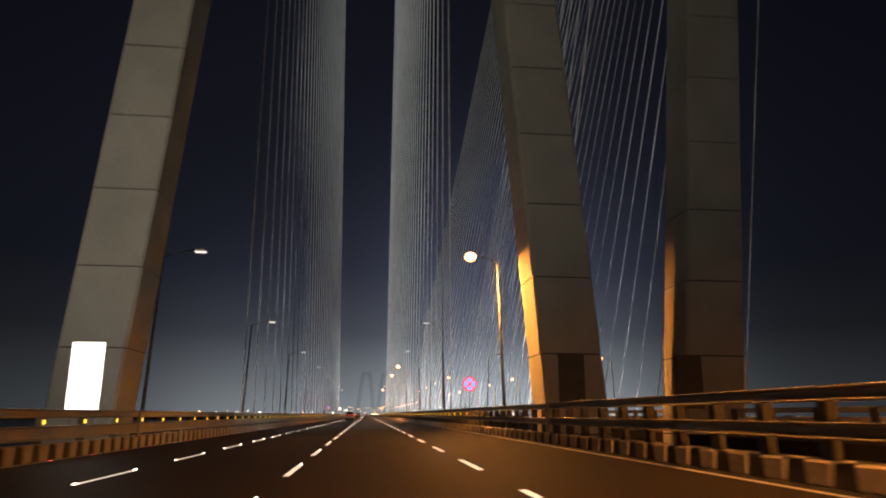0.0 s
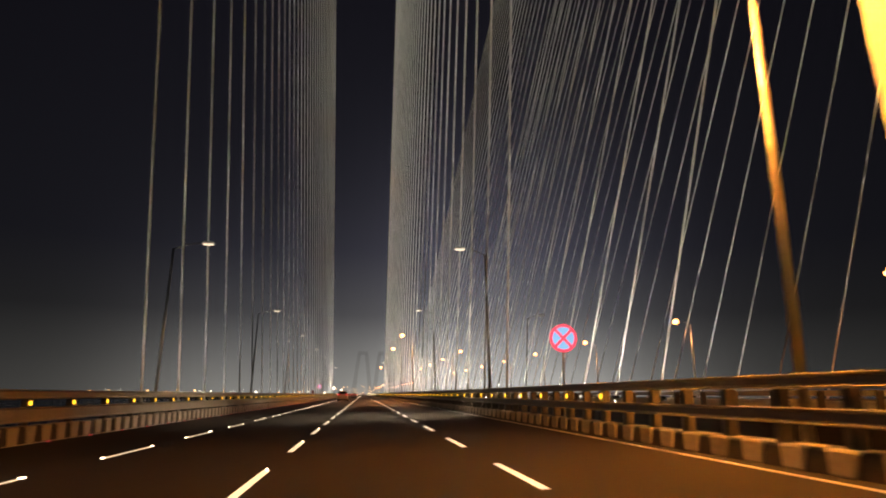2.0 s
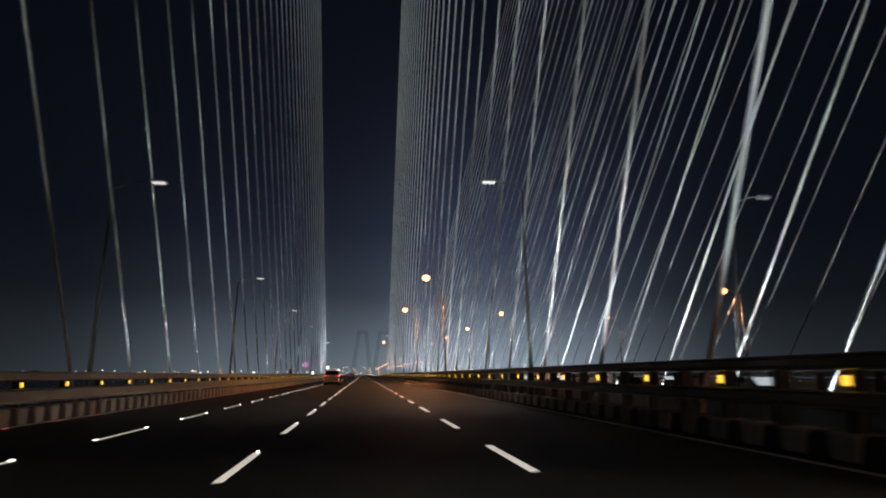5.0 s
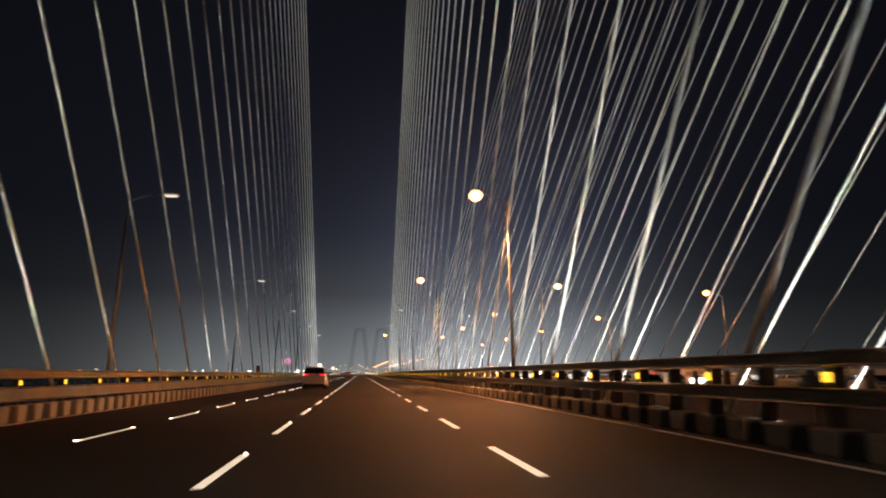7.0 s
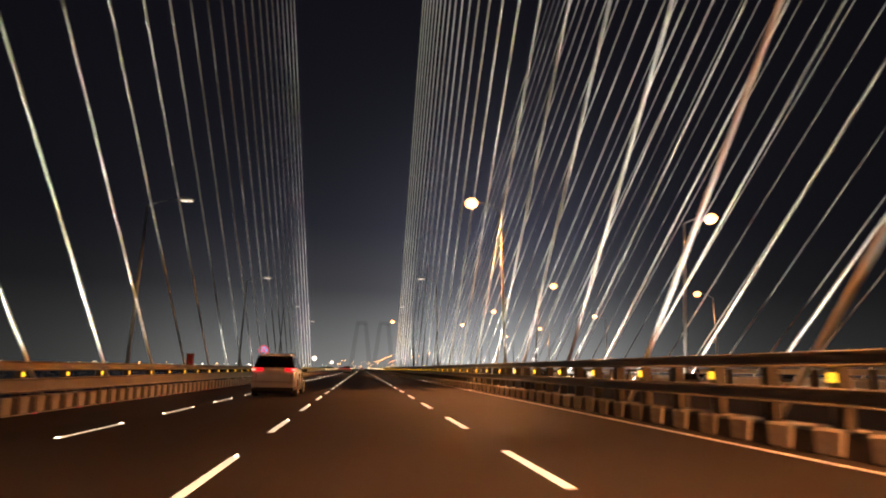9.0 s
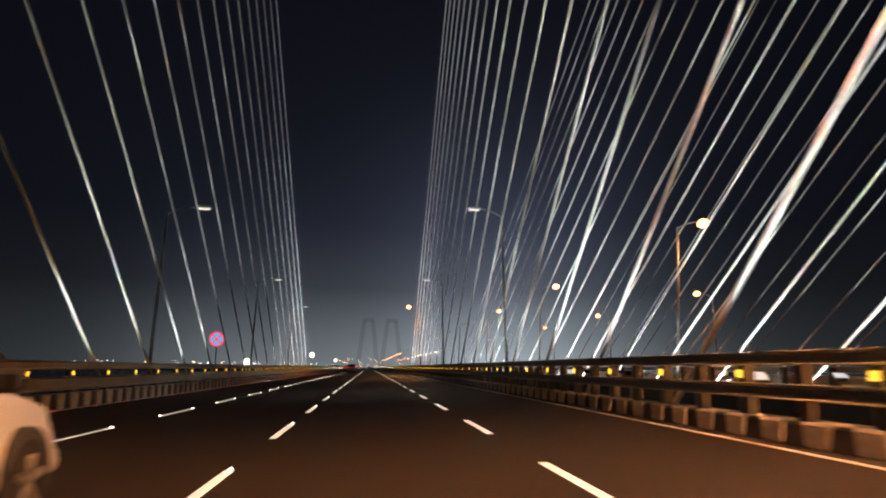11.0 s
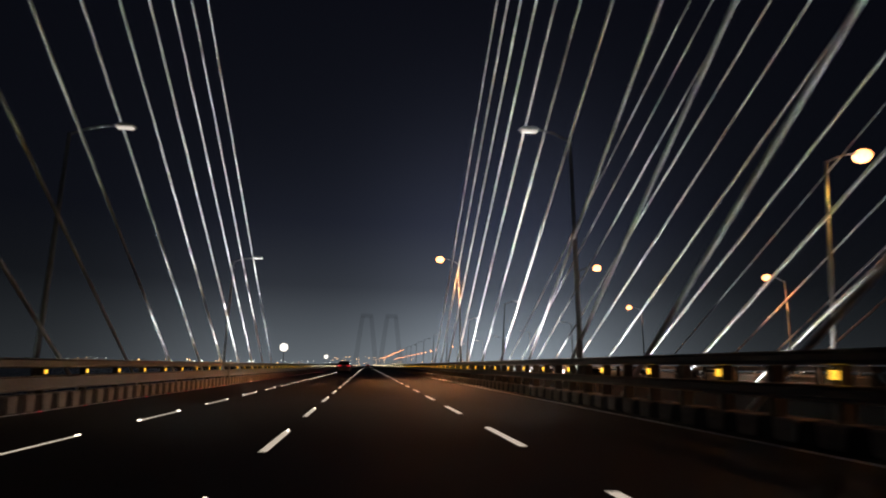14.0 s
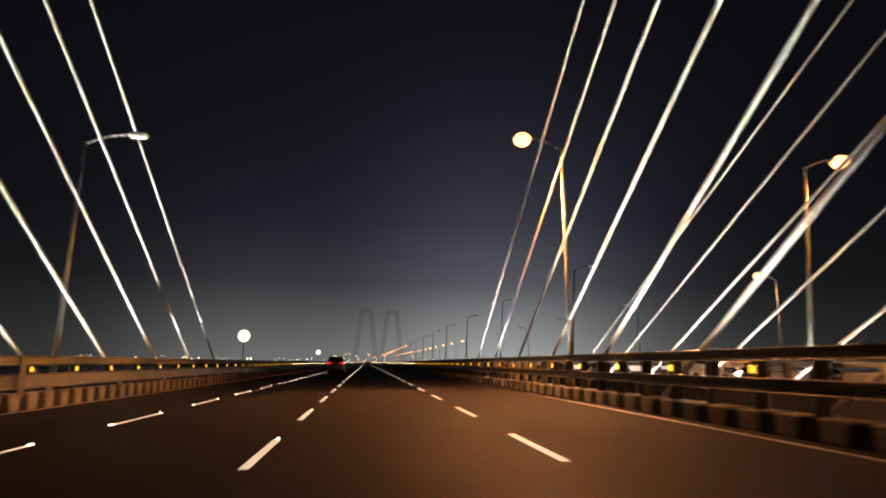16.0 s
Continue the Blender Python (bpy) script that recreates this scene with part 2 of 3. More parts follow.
# ------------------------------------------------------------------ ground, decks
part("water", box(B(), -4000, 4000, -800, 4800, -22.4, -22.0), M_WATER)
tagged(bpy.data.objects["water"], "dark sea under the bridge at night", "water", kind="structure")


def deck(name, edge_left, edge_right, mirror):
    bm = B()
    prof = [(edge_left, 0.0), (edge_right, 0.0), (edge_right, -0.9), (edge_right - 3, -2.6), (edge_left + 3, -2.6), (edge_left, -0.9)]
    if mirror:
        prof = [(MID - x, z) for x, z in prof]
    prof = [(x, z + road_z(x)) for x, z in prof]
    extrude_y(bm, prof, -60, END)
    return tagged(part(name, bm, M_ASPHALT), "dark asphalt carriageway on a concrete bridge deck", "road", kind="structure")


road = deck("road", -10.7, 7.9, False)
deck("road_opposite", -10.7, 7.9, True)

# painted lines: shared dash mesh, edge lines, studs
def strip(bm, x0, x1, y0, y1, h=0.006):
    z0, z1 = road_z(x0), road_z(x1)
    v = [bm.verts.new(c) for c in ((x0, y0, z0 + h), (x1, y0, z1 + h), (x1, y1, z1 + h), (x0, y1, z0 + h),
                                    (x0, y0, z0 - 0.01), (x1, y0, z1 - 0.01), (x1, y1, z1 - 0.01), (x0, y1, z0 - 0.01))]
    for f in ((0, 1, 2, 3), (0, 4, 5, 1), (1, 5, 6, 2), (2, 6, 7, 3), (3, 7, 4, 0)):
        bm.faces.new([v[i] for i in f])
    return bm


LINE_LEFT, LINE_RIGHT, LINE_OUTER = -1.489, 2.011, -4.989
DASH_LEN = 2.95
for x, phase in ((LINE_LEFT, -2.193), (LINE_RIGHT, -2.316), (LINE_OUTER, -2.284)):
    half = 0.04 if x == LINE_OUTER else 0.055
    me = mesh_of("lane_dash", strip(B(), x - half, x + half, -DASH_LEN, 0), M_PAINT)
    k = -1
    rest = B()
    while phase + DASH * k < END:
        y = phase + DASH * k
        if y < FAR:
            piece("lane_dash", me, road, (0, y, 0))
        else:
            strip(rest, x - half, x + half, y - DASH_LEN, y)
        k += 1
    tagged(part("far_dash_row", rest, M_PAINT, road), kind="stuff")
part("edge_line", strip(B(), 5.22, 5.32, -60, END), M_EDGE, road)
part("edge_line", strip(B(), -8.91, -8.82, -60, END), M_EDGE, road)


def stud_mesh(mat, h=0.05):
    bm = B()
    box(bm, -h, h, -h, h, 0, 0.02)
    for v in bm.verts:
        if v.co.z > 0.01:
            v.co.x *= 0.7
            v.co.y *= 0.55
    return mesh_of("stud_or_glow_dot", bm, mat)


ME_WSTUD, ME_RSTUD, ME_GLOWDOT = stud_mesh(M_WHITESTUD, 0.032), stud_mesh(M_REDSTUD, 0.036), stud_mesh(M_WHITESTUD, 0.022)
for k in range(-1, 52):
    for off in (0.15, -DASH_LEN - 0.1):
        piece("stud_or_glow_dot", ME_WSTUD, road, (LINE_OUTER, -2.284 + DASH * k + off, road_z(LINE_OUTER) + 0.004))
# added glowing dots at the dash ends imitate headlights brightening the far line
for k in range(-1, 90):
    piece("stud_or_glow_dot", ME_GLOWDOT, road, (LINE_LEFT, -2.193 + DASH * k + 0.06, road_z(LINE_LEFT) + 0.004))
for k in range(-2, 112):
    piece("stud_or_glow_dot", ME_RSTUD, road, (-8.72, 0.7 + 3.05 * k, road_z(-8.72) + 0.004))

# ------------------------------------------------------------------ barriers
def rail_profile(x, z0, z1, side):
    """Folded box rail; side is +1 where the road lies towards +x."""
    s = side
    d = 0.12
    return [(x, z0), (x + s * d * 0.8, z0 + 0.004), (x + s * d, z0 + 0.016), (x + s * d * 0.92, z0 + 0.034), (x + s * d * 0.35, z0 + 0.062),
            (x + s * d * 0.35, z1 - 0.055), (x + s * d * 0.85, z1 - 0.032), (x + s * d, z1 - 0.016), (x + s * d * 0.8, z1), (x, z1)]


def barrier(x, side, block_h, low, top, phase, mat, label):
    """Kerb of black and white blocks with two rails on posts above. x: the kerb's face."""
    zr = road_z(x)
    back = x - side * 0.34
    kerb = tagged(new("kerb"), "painted concrete kerb with alternating black and white blocks", "kerb")
    bm = B()
    prof = [(x, zr - 0.02), (x - side * 0.02, zr + block_h - 0.05), (x - side * 0.06, zr + block_h - 0.015), (back, zr + block_h - 0.015), (back, zr - 0.02)]
    extrude_y(bm, prof, NEAR - 40, END)
    part("kerb_core", bm, M_KERB, kerb, "black painted kerb")
    end = back - side * (0.45 if side < 0 else 0.22)
    bm = extrude_y(B(), [(back, zr - 0.02), (back, zr + block_h - 0.03), (end, zr + block_h - 0.03), (end, zr - 0.02)], NEAR - 40, END)
    part("ledge", bm, M_KERB, kerb, "dark concrete ledge behind the kerb")
    w = BAY / 6 * 1.12
    bm = B()
    box(bm, min(x + side * 0.035, back - side * 0.02), max(x + side * 0.035, back - side * 0.02), -w / 2, w / 2, 0.0, block_h, 0.028)
    for v in bm.verts:
        v.co.y *= 0.86 + 0.16 * v.co.z / block_h
    me = mesh_of("kerb_block", bm, M_BLOCK)
    rest = B()
    k = 0
    while NEAR + phase + k * BAY / 3 < 900:
        y = NEAR + phase + k * BAY / 3
        if y < 280:
            piece("kerb_block", me, kerb, (0, y, zr))
        else:
            box(rest, min(x + side * 0.035, back), max(x + side * 0.035, back), y - w / 2, y + w / 2, zr, zr + block_h)
        k += 1
    tagged(part("far_kerb_row", rest, M_BLOCK, kerb), kind="stuff")

    rail = tagged(new("crash_barrier"), label, "barrier")
    face = x - side * 0.10
    for name, (z0, z1) in (("lower_rail", low), ("top_rail", top)):
        bm = B()
        extrude_y(bm, rail_profile(face, zr + z0, zr + z1, side), NEAR - 40, END)
        part(name, bm, mat, rail)
    bm = B()
    box(bm, face - side * 0.20 if side > 0 else face + 0.003, face - 0.003 if side > 0 else face + 0.20, -0.09, 0.09, block_h - 0.03, top[1] - 0.02, 0.012)
    post = mesh_of("post", bm, M_POST)
    bm = B()
    zc = (low[1] + top[0]) / 2
    box(bm, face - 0.002 if side > 0 else face - 0.022, face + 0.022 if side > 0 else face + 0.002, -0.07, 0.07, zc - 0.06, zc + 0.06, 0.008)
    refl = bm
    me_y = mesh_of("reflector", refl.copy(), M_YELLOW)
    me_c = mesh_of("reflector", refl, M_WASHED)
    for k in range(int((900 - NEAR) / BAY)):
        y = NEAR + phase + k * BAY
        piece("post", post, rail, (0, y, zr))
        if side < 0:
            piece("post", post, rail, (0, y + BAY / 2, zr))
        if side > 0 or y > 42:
            # beyond 300 m the washed-out glow replaces the yellow
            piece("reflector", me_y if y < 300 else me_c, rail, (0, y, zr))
    return rail


inner = barrier(5.66, -1, 0.32, (0.58, 0.80), (1.05, 1.25), (98.65 - NEAR) % BAY, M_RAIL, "two-rail painted crash barrier with yellow reflectors above a kerb")
outer = barrier(-9.02, 1, 0.46, (0.55, 0.95), (1.16, 1.42), (40.05 - NEAR) % BAY, M_CREAMLIT, "two-rail cream crash barrier, paled for headlight on it, with yellow reflectors above a kerb")
for rail, x0, x1, h, ys in ((inner, 5.60, 5.64, 1.27, (23.2,)), (outer, -9.0, -8.96, 1.43, (30.4, 232.0))):
    for y in ys:
        zr = road_z(x0)
        part("joint_plate", box(B(), x0, x1, y - 0.16, y + 0.16, zr + 0.36, zr + h, 0.01), M_RAIL, rail, "wide dark steel plate over a rail joint")
# the opposite carriageway's barriers, seen only through gaps
for x0, h in ((MID - 5.66, 1.2), (MID + 9.02, 1.3)):
    side = 1 if x0 < 24 else -1
    zr = road_z(x0)
    far = tagged(new("crash_barrier"), "two-rail crash barrier on the opposite carriageway", "barrier")
    for name, z0, z1 in (("lower_rail", 0.6, 0.8), ("top_rail", h - 0.2, h)):
        part(name, extrude_y(B(), rail_profile(x0, zr + z0, zr + z1, side), -30, 900), M_LITRAIL, far)
    me = mesh_of("post", box(B(), x0 - 0.2 if side > 0 else x0, x0 if side > 0 else x0 + 0.2, -0.09, 0.09, 0, h - 0.02), M_POST)
    for k in range(100):
        piece("post", me, far, (0, -10 + BAY * k, zr))

# ------------------------------------------------------------------ stay cables
def leg_x(z):
    return -11.9 + 0.082 * z


def cable(base, head, group):
    base, head = Vector(base), Vector(head)
    way = (head - base).normalized()
    ob = thing("stay_cable", "white sheathed bridge stay cable lit from below", "cable", group, base)
    part("sheath", tube(B(), way * 1.0, head - base, 0.058, 0.058, 8, False), M_CABLE, ob)
    part("anchor_tube", tube(B(), (0, 0, 0), way * 1.3, 0.12, 0.10, 10), M_POLE, ob, "galvanised steel anchor tube")
    return ob


# x at deck level, first y, spacing, tower x shift: outer and inner plane of this carriageway, then of the opposite one
PLANES = ((-9.8, 57.95, 6.25, "outer"), (6.7, 58.4, 6.23, "inner"), (14.8, 59.6, 6.25, "inner"), (MID + 9.8, 58.6, 6.25, "outer"))
STAYS = [[], [], [], []]
for side, (x, y0, step, word) in enumerate(PLANES):
    for k in range(CABLES):
        zt = 72 + 29 * (k / (CABLES - 1)) ** 0.8
        top = Vector((leg_x(zt), TOWER_Y + 1.3, zt))
        if side in (1, 2):
            top.x = -2.7 - top.x
        if side >= 2:
            top.x = MID - top.x
        shift = (0.1 * min(max(0, k - 22), 4) - 0.35 * max(0, k - 26)) if side == 1 else 0
        at = Vector((x, y0 + step * k + shift, 1.5))
        way = (top - at).normalized()
        STAYS[side].append(at)
        cable(at - way * ((at.z + 0.5) / way.z), top, "stay cables of the %s plane" % word)

# floodlight fixtures at the foot of the stays
def floodlight(x, y, z, works):
    ob = thing("floodlight", "small black floodlight with a bright bluish-white lens beside a stay" if works else "small black floodlight, unlit, beside a stay",
               "floodlight", "floodlights along the deck edge", (x, y, z))
    part("bracket", box(B(), -0.03, 0.03, -0.03, 0.03, 0.0, 0.62), M_ANCHOR, ob)
    for sx_ in (-1, 1):
        part("yoke_arm", box(B(), sx_ * 0.27 - 0.012, sx_ * 0.27 + 0.012, -0.025, 0.025, 0.60, 0.82), M_ANCHOR, ob)
    part("yoke_bar", box(B(), -0.28, 0.28, -0.025, 0.025, 0.60, 0.62), M_ANCHOR, ob)
    tilt = Matrix.Translation((0, 0, 0.80)) @ Matrix.Rotation(radians(38), 4, "X")
    bm = box(B(), -0.24, 0.24, -0.14, 0.14, -0.12, 0.05, 0.02)
    for v in bm.verts:
        if v.co.z < -0.05:
            v.co.x *= 0.7
            v.co.y *= 0.6
    bmesh.ops.transform(bm, matrix=tilt, verts=bm.verts)
    part("housing", bm, M_TRIM, ob)
    bm = box(B(), -0.21, 0.21, -0.11, 0.11, 0.048, 0.058)
    bmesh.ops.transform(bm, matrix=tilt, verts=bm.verts)
    part("lens", bm, M_FLOODLENS if works else M_GLASS, ob, "bright bluish-white lens" if works else "dark glass lens")
    return ob


# the stays whose own floodlight still works, and its share of power
WORKING = ({1: 0.2, 2: 0.2, 3: 0.2, 4: 0.25, 7: 0.3, 8: 0.3, 9: 0.35, 10: 0.2, 14: 0.6, 15: 0.6, 19: 0.5, 21: 0.55, 27: 0.6, 29: 0.95, 30: 0.95, 32: 1.0},
           {0: 0.5, 3: 0.8, 5: 0.8, 6: 0.7, 9: 0.6, 10: 0.6, 13: 0.8, 15: 0.8, 16: 0.8, 18: 0.8, 20: 0.65, 21: 0.7, 26: 1.3, 28: 1.0, 29: 1.0, 32: 1.15},
           {2: 0.7, 6: 0.8, 9: 0.9, 12: 0.9, 15: 0.9, 17: 0.8, 19: 0.9, 22: 1.2, 23: 1.2, 27: 1.0, 30: 1.0},
           {5: 0.6, 12: 0.6, 20: 0.6})
fixtures = {}
for side, (x, y0, step, word) in enumerate(PLANES):
    for k in range(CABLES):
        xx = x + (0.45 if side in (1, 3) else -0.45)
        foot = STAYS[side][k]
        works = k in WORKING[side]
        if works in fixtures:
            copy_thing(fixtures[works], Matrix.Translation((xx, foot.y - 1.1, road_z(xx))))
        else:
            fixtures[works] = floodlight(xx, foot.y - 1.1, road_z(xx), works)
        if works:
            # a long added strip replaces the floodlight's own narrow beam
            reach = 10.0
            xl = x + (0.4, -0.4, -0.4, 0.4)[side]
            fill_row(xl, road_z(xl) + 0.95, foot.y - reach, foot.y - 1.4, FLOOD_W * WORKING[side][k], (-1.0, 1.0, 1.0, -1.0)[side], 46)

# ------------------------------------------------------------------ tower
tower_label = "pale concrete bridge tower with raking legs and cast joints"
def tower(mirror):
    ob = thing("bridge_tower", tower_label, "bridge tower", "bridge towers", (0, 0, 0))
    for sgn in (0, 1):
        def cx(z):
            x = leg_x(z)
            x = -2.6 - x if sgn else x
            return MID + 2.7 - x if mirror else x
        lift = 3.5
        core = B()
        v0 = [core.verts.new((cx(-22) + dx, TOWER_Y + dy, -22)) for dx, dy in ((-1.34, -1.29), (1.34, -1.29), (1.34, 1.29), (-1.34, 1.29))]
        v1 = [core.verts.new((cx(108) + dx * 0.8, TOWER_Y + dy, 108)) for dx, dy in ((-1.34, -1.29), (1.34, -1.29), (1.34, 1.29), (-1.34, 1.29))]
        for i in range(4):
            core.faces.new((v0[i], v0[(i + 1) % 4], v1[(i + 1) % 4], v1[i]))
        core.faces.new(v0[::-1]), core.faces.new(v1)
        leg = part("leg", core, M_DARK, ob, "raking concrete leg")
        z = -22 + (3.72 + 22) % lift - lift
        while z < 104:
            bm = B()
            a, b = z + 0.03, z + lift - 0.03
            lo = [(dx, dy) for dx, dy in ((-1.28, -1.35), (1.28, -1.35), (1.4, -1.23), (1.4, 1.23), (1.28, 1.35), (-1.28, 1.35), (-1.4, 1.23), (-1.4, -1.23))]
            r0 = [bm.verts.new((cx(a) + dx, TOWER_Y + dy, a)) for dx, dy in lo]
            r1 = [bm.verts.new((cx(b) + dx, TOWER_Y + dy, b)) for dx, dy in lo]
            for i in range(8):
                bm.faces.new((r0[i], r0[(i + 1) % 8], r1[(i + 1) % 8], r1[i]))
            bm.faces.new(r0[::-1]), bm.faces.new(r1)
            part("concrete_lift", bm, M_CONCRETE, leg)
            z += lift
    c = -1.3 if not mirror else MID + 1.3
    door_x = MID + 1.3 - 8.95 if mirror else 8.95
    part("service_door", box(B(), door_x - 0.6, door_x + 0.6, TOWER_Y - 1.375, TOWER_Y - 1.2, 1.35, 3.75, 0.02), M_POST, ob, "dark service door in the leg")
    part("tower_head", box(B(), c - 5.4, c + 5.4, TOWER_Y - 1.8, TOWER_Y + 1.8, 104, 118, 0.4), M_CONCRETE, ob)
    part("cross_beam", box(B(), c - 11, c + 11, TOWER_Y - 1.3, TOWER_Y + 1.3, -6.0, -3.4, 0.1), M_CONCRETE, ob)
    return ob


tower(False)
tower(True)

# ------------------------------------------------------------------ street lamps
def street_lamp(pole_x, head_x, y, z_base, z_head, lit, watts, label, group):
    ob = thing("street_lamp", label, "street lamp", group, (pole_x, y, z_base))
    s = 1 if head_x > pole_x else -1
    reach, top = abs(head_x - pole_x), z_head - z_base
    part("pole", tube(B(), (0, 0, 0), (s * 0.3, 0, top - 0.25), 0.10, 0.055, 12), M_POLE, ob)
    part("base_plate", box(B(), -0.2, 0.2, -0.2, 0.2, 0, 0.03), M_POLE, ob)
    bm = B()
    last = Vector((s * 0.3, 0, top - 0.3))
    for i in range(1, 6):
        f = i / 5
        p = Vector((s * (0.3 + (reach - 0.65) * f), 0, top - 0.3 + 0.36 * math.sin(f * math.pi / 2)))
        tube(bm, last, p, 0.035, 0.032, 8)
        last = p
    part("arm", bm, M_POLE, ob)
    bm = B()
    box(bm, -0.36, 0.36, -0.14, 0.14, -0.05, 0.09, 0.04)
    for v in bm.verts:
        if v.co.z > 0.03:
            v.co.x *= 0.75
            v.co.y *= 0.6
    bmesh.ops.transform(bm, matrix=Matrix.Translation((s * reach, 0, top + 0.08)), verts=bm.verts)
    part("lamp_head", bm, M_HEAD, ob)
    bm = B()
    if lit:
        # oversized round lens stands in for the glare around the lamp
        bmesh.ops.create_uvsphere(bm, u_segments=18, v_segments=10, radius=0.31)
        for v in bm.verts:
            v.co.z *= 0.78
    else:
        box(bm, -0.26, 0.26, -0.11, 0.11, -0.03, 0.03, 0.012)
    bmesh.ops.transform(bm, matrix=Matrix.Translation((s * reach, 0, top + 0.005)), verts=bm.verts)
    part("lens", bm, M_SODIUM if lit else M_PALE if watts else M_HEAD, ob, "glowing orange sodium lens" if lit else "pale lamp lens")
    # on pale lamps this is added fill, standing in for headlights
    if watts:
        d = bpy.data.lights.new("lamp_or_fill_light", "AREA")
        d.shape, d.size, d.energy = "DISK", 0.4, watts
        d.color = ((1.0, 0.40, 0.10) if y < 40 else (1.0, 0.42, 0.19)) if lit else (1.0, 0.96, 0.90)
        d.spread = radians((176 if y < 40 else 160) if lit else 100)
        lo = new("lamp_or_fill_light", d)
        lo.location = (head_x, y, z_head - (0.29 if lit else 0.16))
        lo.rotation_euler = (0, -s * radians((-8 if y < 40 else 5) if lit else 28), 0)


SOD, PALE = "galvanised street lamp with a glowing orange sodium head", "galvanised street lamp with a pale unlit-looking head"
# watts of the fill added to the unlit inner lamps
FILL_W = {0: 300, 1: 110, 4: 60, 5: 50}
for k in range(-2, 32):
    y = LAMP_Y + LAMP_STEP * k if k >= 0 else 35.6 + LAMP_STEP * (k + 1)
    lit = k in (-2, -1, 2, 3, 6)
    if k <= 6:
        watts = 560 if k == -2 else 820 if k < 0 else 1450 if k == 6 else 1100 if lit else FILL_W[k]
        street_lamp(6.7, 5.0, y, road_z(6.7), 8.95, lit, watts, SOD if lit else PALE, "street lamps beside the inner barrier")
    if -1 <= k <= 6:
        street_lamp(-10.45, -8.4, y + 1.2 if k > 0 else 62.3 if k == 0 else 35.3, road_z(-10.4), 8.75, False, 10, PALE, "street lamps beside the outer barrier")
    lit_c = 3 <= k <= 6 or k >= 16
    if k not in (0, 2):
        street_lamp(15.3, 17.0, y, road_z(15.3), 8.7, lit_c, 300 if 3 <= k <= 6 else 0, SOD if lit_c else PALE, "street lamps of the opposite carriageway")
    street_lamp(32.4, 30.6, y, road_z(32.4), 8.4, k < 8 or k >= 13, 300 if k < 8 else 0, SOD if k < 8 or k >= 13 else PALE, "street lamps of the opposite carriageway")

# ------------------------------------------------------------------ signs
def no_stopping_sign(x, y, z, foot):
    ob = thing("road_sign", "round red and blue no-stopping sign on a post", "road sign", "round road signs", (x, y, foot))
    h = z - foot
    part("post", tube(B(), (0, 0.05, 0), (0, 0.05, h + 0.3), 0.04, 0.04, 10), M_POLE, ob)
    r = 0.5
    part("plate", tube(B(), (0, 0.015, h), (0, 0, h), r, r, 40), M_SIGNBACK, ob)
    # sign face, ring and bars glow by emission instead of reflecting
    part("blue_face", tube(B(), (0, -0.001, h), (0, -0.006, h), r * 0.84, r * 0.84, 40), M_BLUE, ob, "blue face glowing in place of reflection")
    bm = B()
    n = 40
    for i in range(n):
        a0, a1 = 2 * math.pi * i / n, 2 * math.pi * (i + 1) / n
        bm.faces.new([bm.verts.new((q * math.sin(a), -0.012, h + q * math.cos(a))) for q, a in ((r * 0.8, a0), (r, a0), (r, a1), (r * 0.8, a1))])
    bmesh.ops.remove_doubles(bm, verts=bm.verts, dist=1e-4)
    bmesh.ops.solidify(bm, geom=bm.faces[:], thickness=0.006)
    part("red_ring", bm, M_RED, ob, "red ring glowing in place of reflection")
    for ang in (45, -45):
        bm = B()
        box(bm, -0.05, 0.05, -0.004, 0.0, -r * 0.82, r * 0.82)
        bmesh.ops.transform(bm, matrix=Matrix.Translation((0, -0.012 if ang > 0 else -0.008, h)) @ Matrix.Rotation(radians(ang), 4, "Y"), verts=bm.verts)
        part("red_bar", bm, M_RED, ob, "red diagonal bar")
    return ob


no_stopping_sign(6.99, 49.73, 3.12, 0.2)
no_stopping_sign(-10.2, 192.9, 2.80, -0.3)
# distant round signs: plain white emission replaces faces washed out by returned light
for y, z in ((270.2, 3.05), (358.0, 3.0)):
    disc = thing("road_sign", "round road sign on a post, its face replaced by white glow", "road sign", "round road signs", (-10.0, y, -0.3))
    part("post", tube(B(), (0, 0.05, 0), (0, 0.05, z + 0.6), 0.04, 0.04, 10), M_POLE, disc)
    part("plate", tube(B(), (0, 0.015, z + 0.3), (0, 0, z + 0.3), 0.5, 0.5, 40), M_SIGNBACK, disc)
    part("white_face", tube(B(), (0, -0.001, z + 0.3), (0, -0.008, z + 0.3), 0.48, 0.48, 40), M_WHITE, disc, "white glow in place of the sign face")

# tall board in front of the tower, white glow put in for reflected headlights
board = thing("notice_board", "tall notice board on two posts, glowing white in place of reflection", "sign board", "", (-9.8, 26.8, -0.3))
for x in (-0.45, 0.31):
    part("post", box(B(), x - 0.03, x + 0.03, 0.02, 0.08, 0, 3.5), M_POLE, board)
part("panel", box(B(), -0.62, 0.48, -0.02, 0.02, 1.25, 3.77, 0.01), M_WHITE, board, "white panel glowing in place of reflection")

# small marker plate on the outer barrier, emitting in place of reflected light
marker = thing("marker_plate", "small round-topped marker above the barrier, glowing white in place of reflection", "marker", "", (-9.3, 199.8, 0.9))
part("stem", tube(B(), (0, 0.02, 0), (0, 0.02, 0.5), 0.02, 0.02, 8), M_POLE, marker)
outline = [(-0.22, 0.16), (0.22, 0.16)] + [(0.22 * math.cos(radians(a)), 0.52 + 0.22 * math.sin(radians(a))) for a in range(0, 181, 20)]
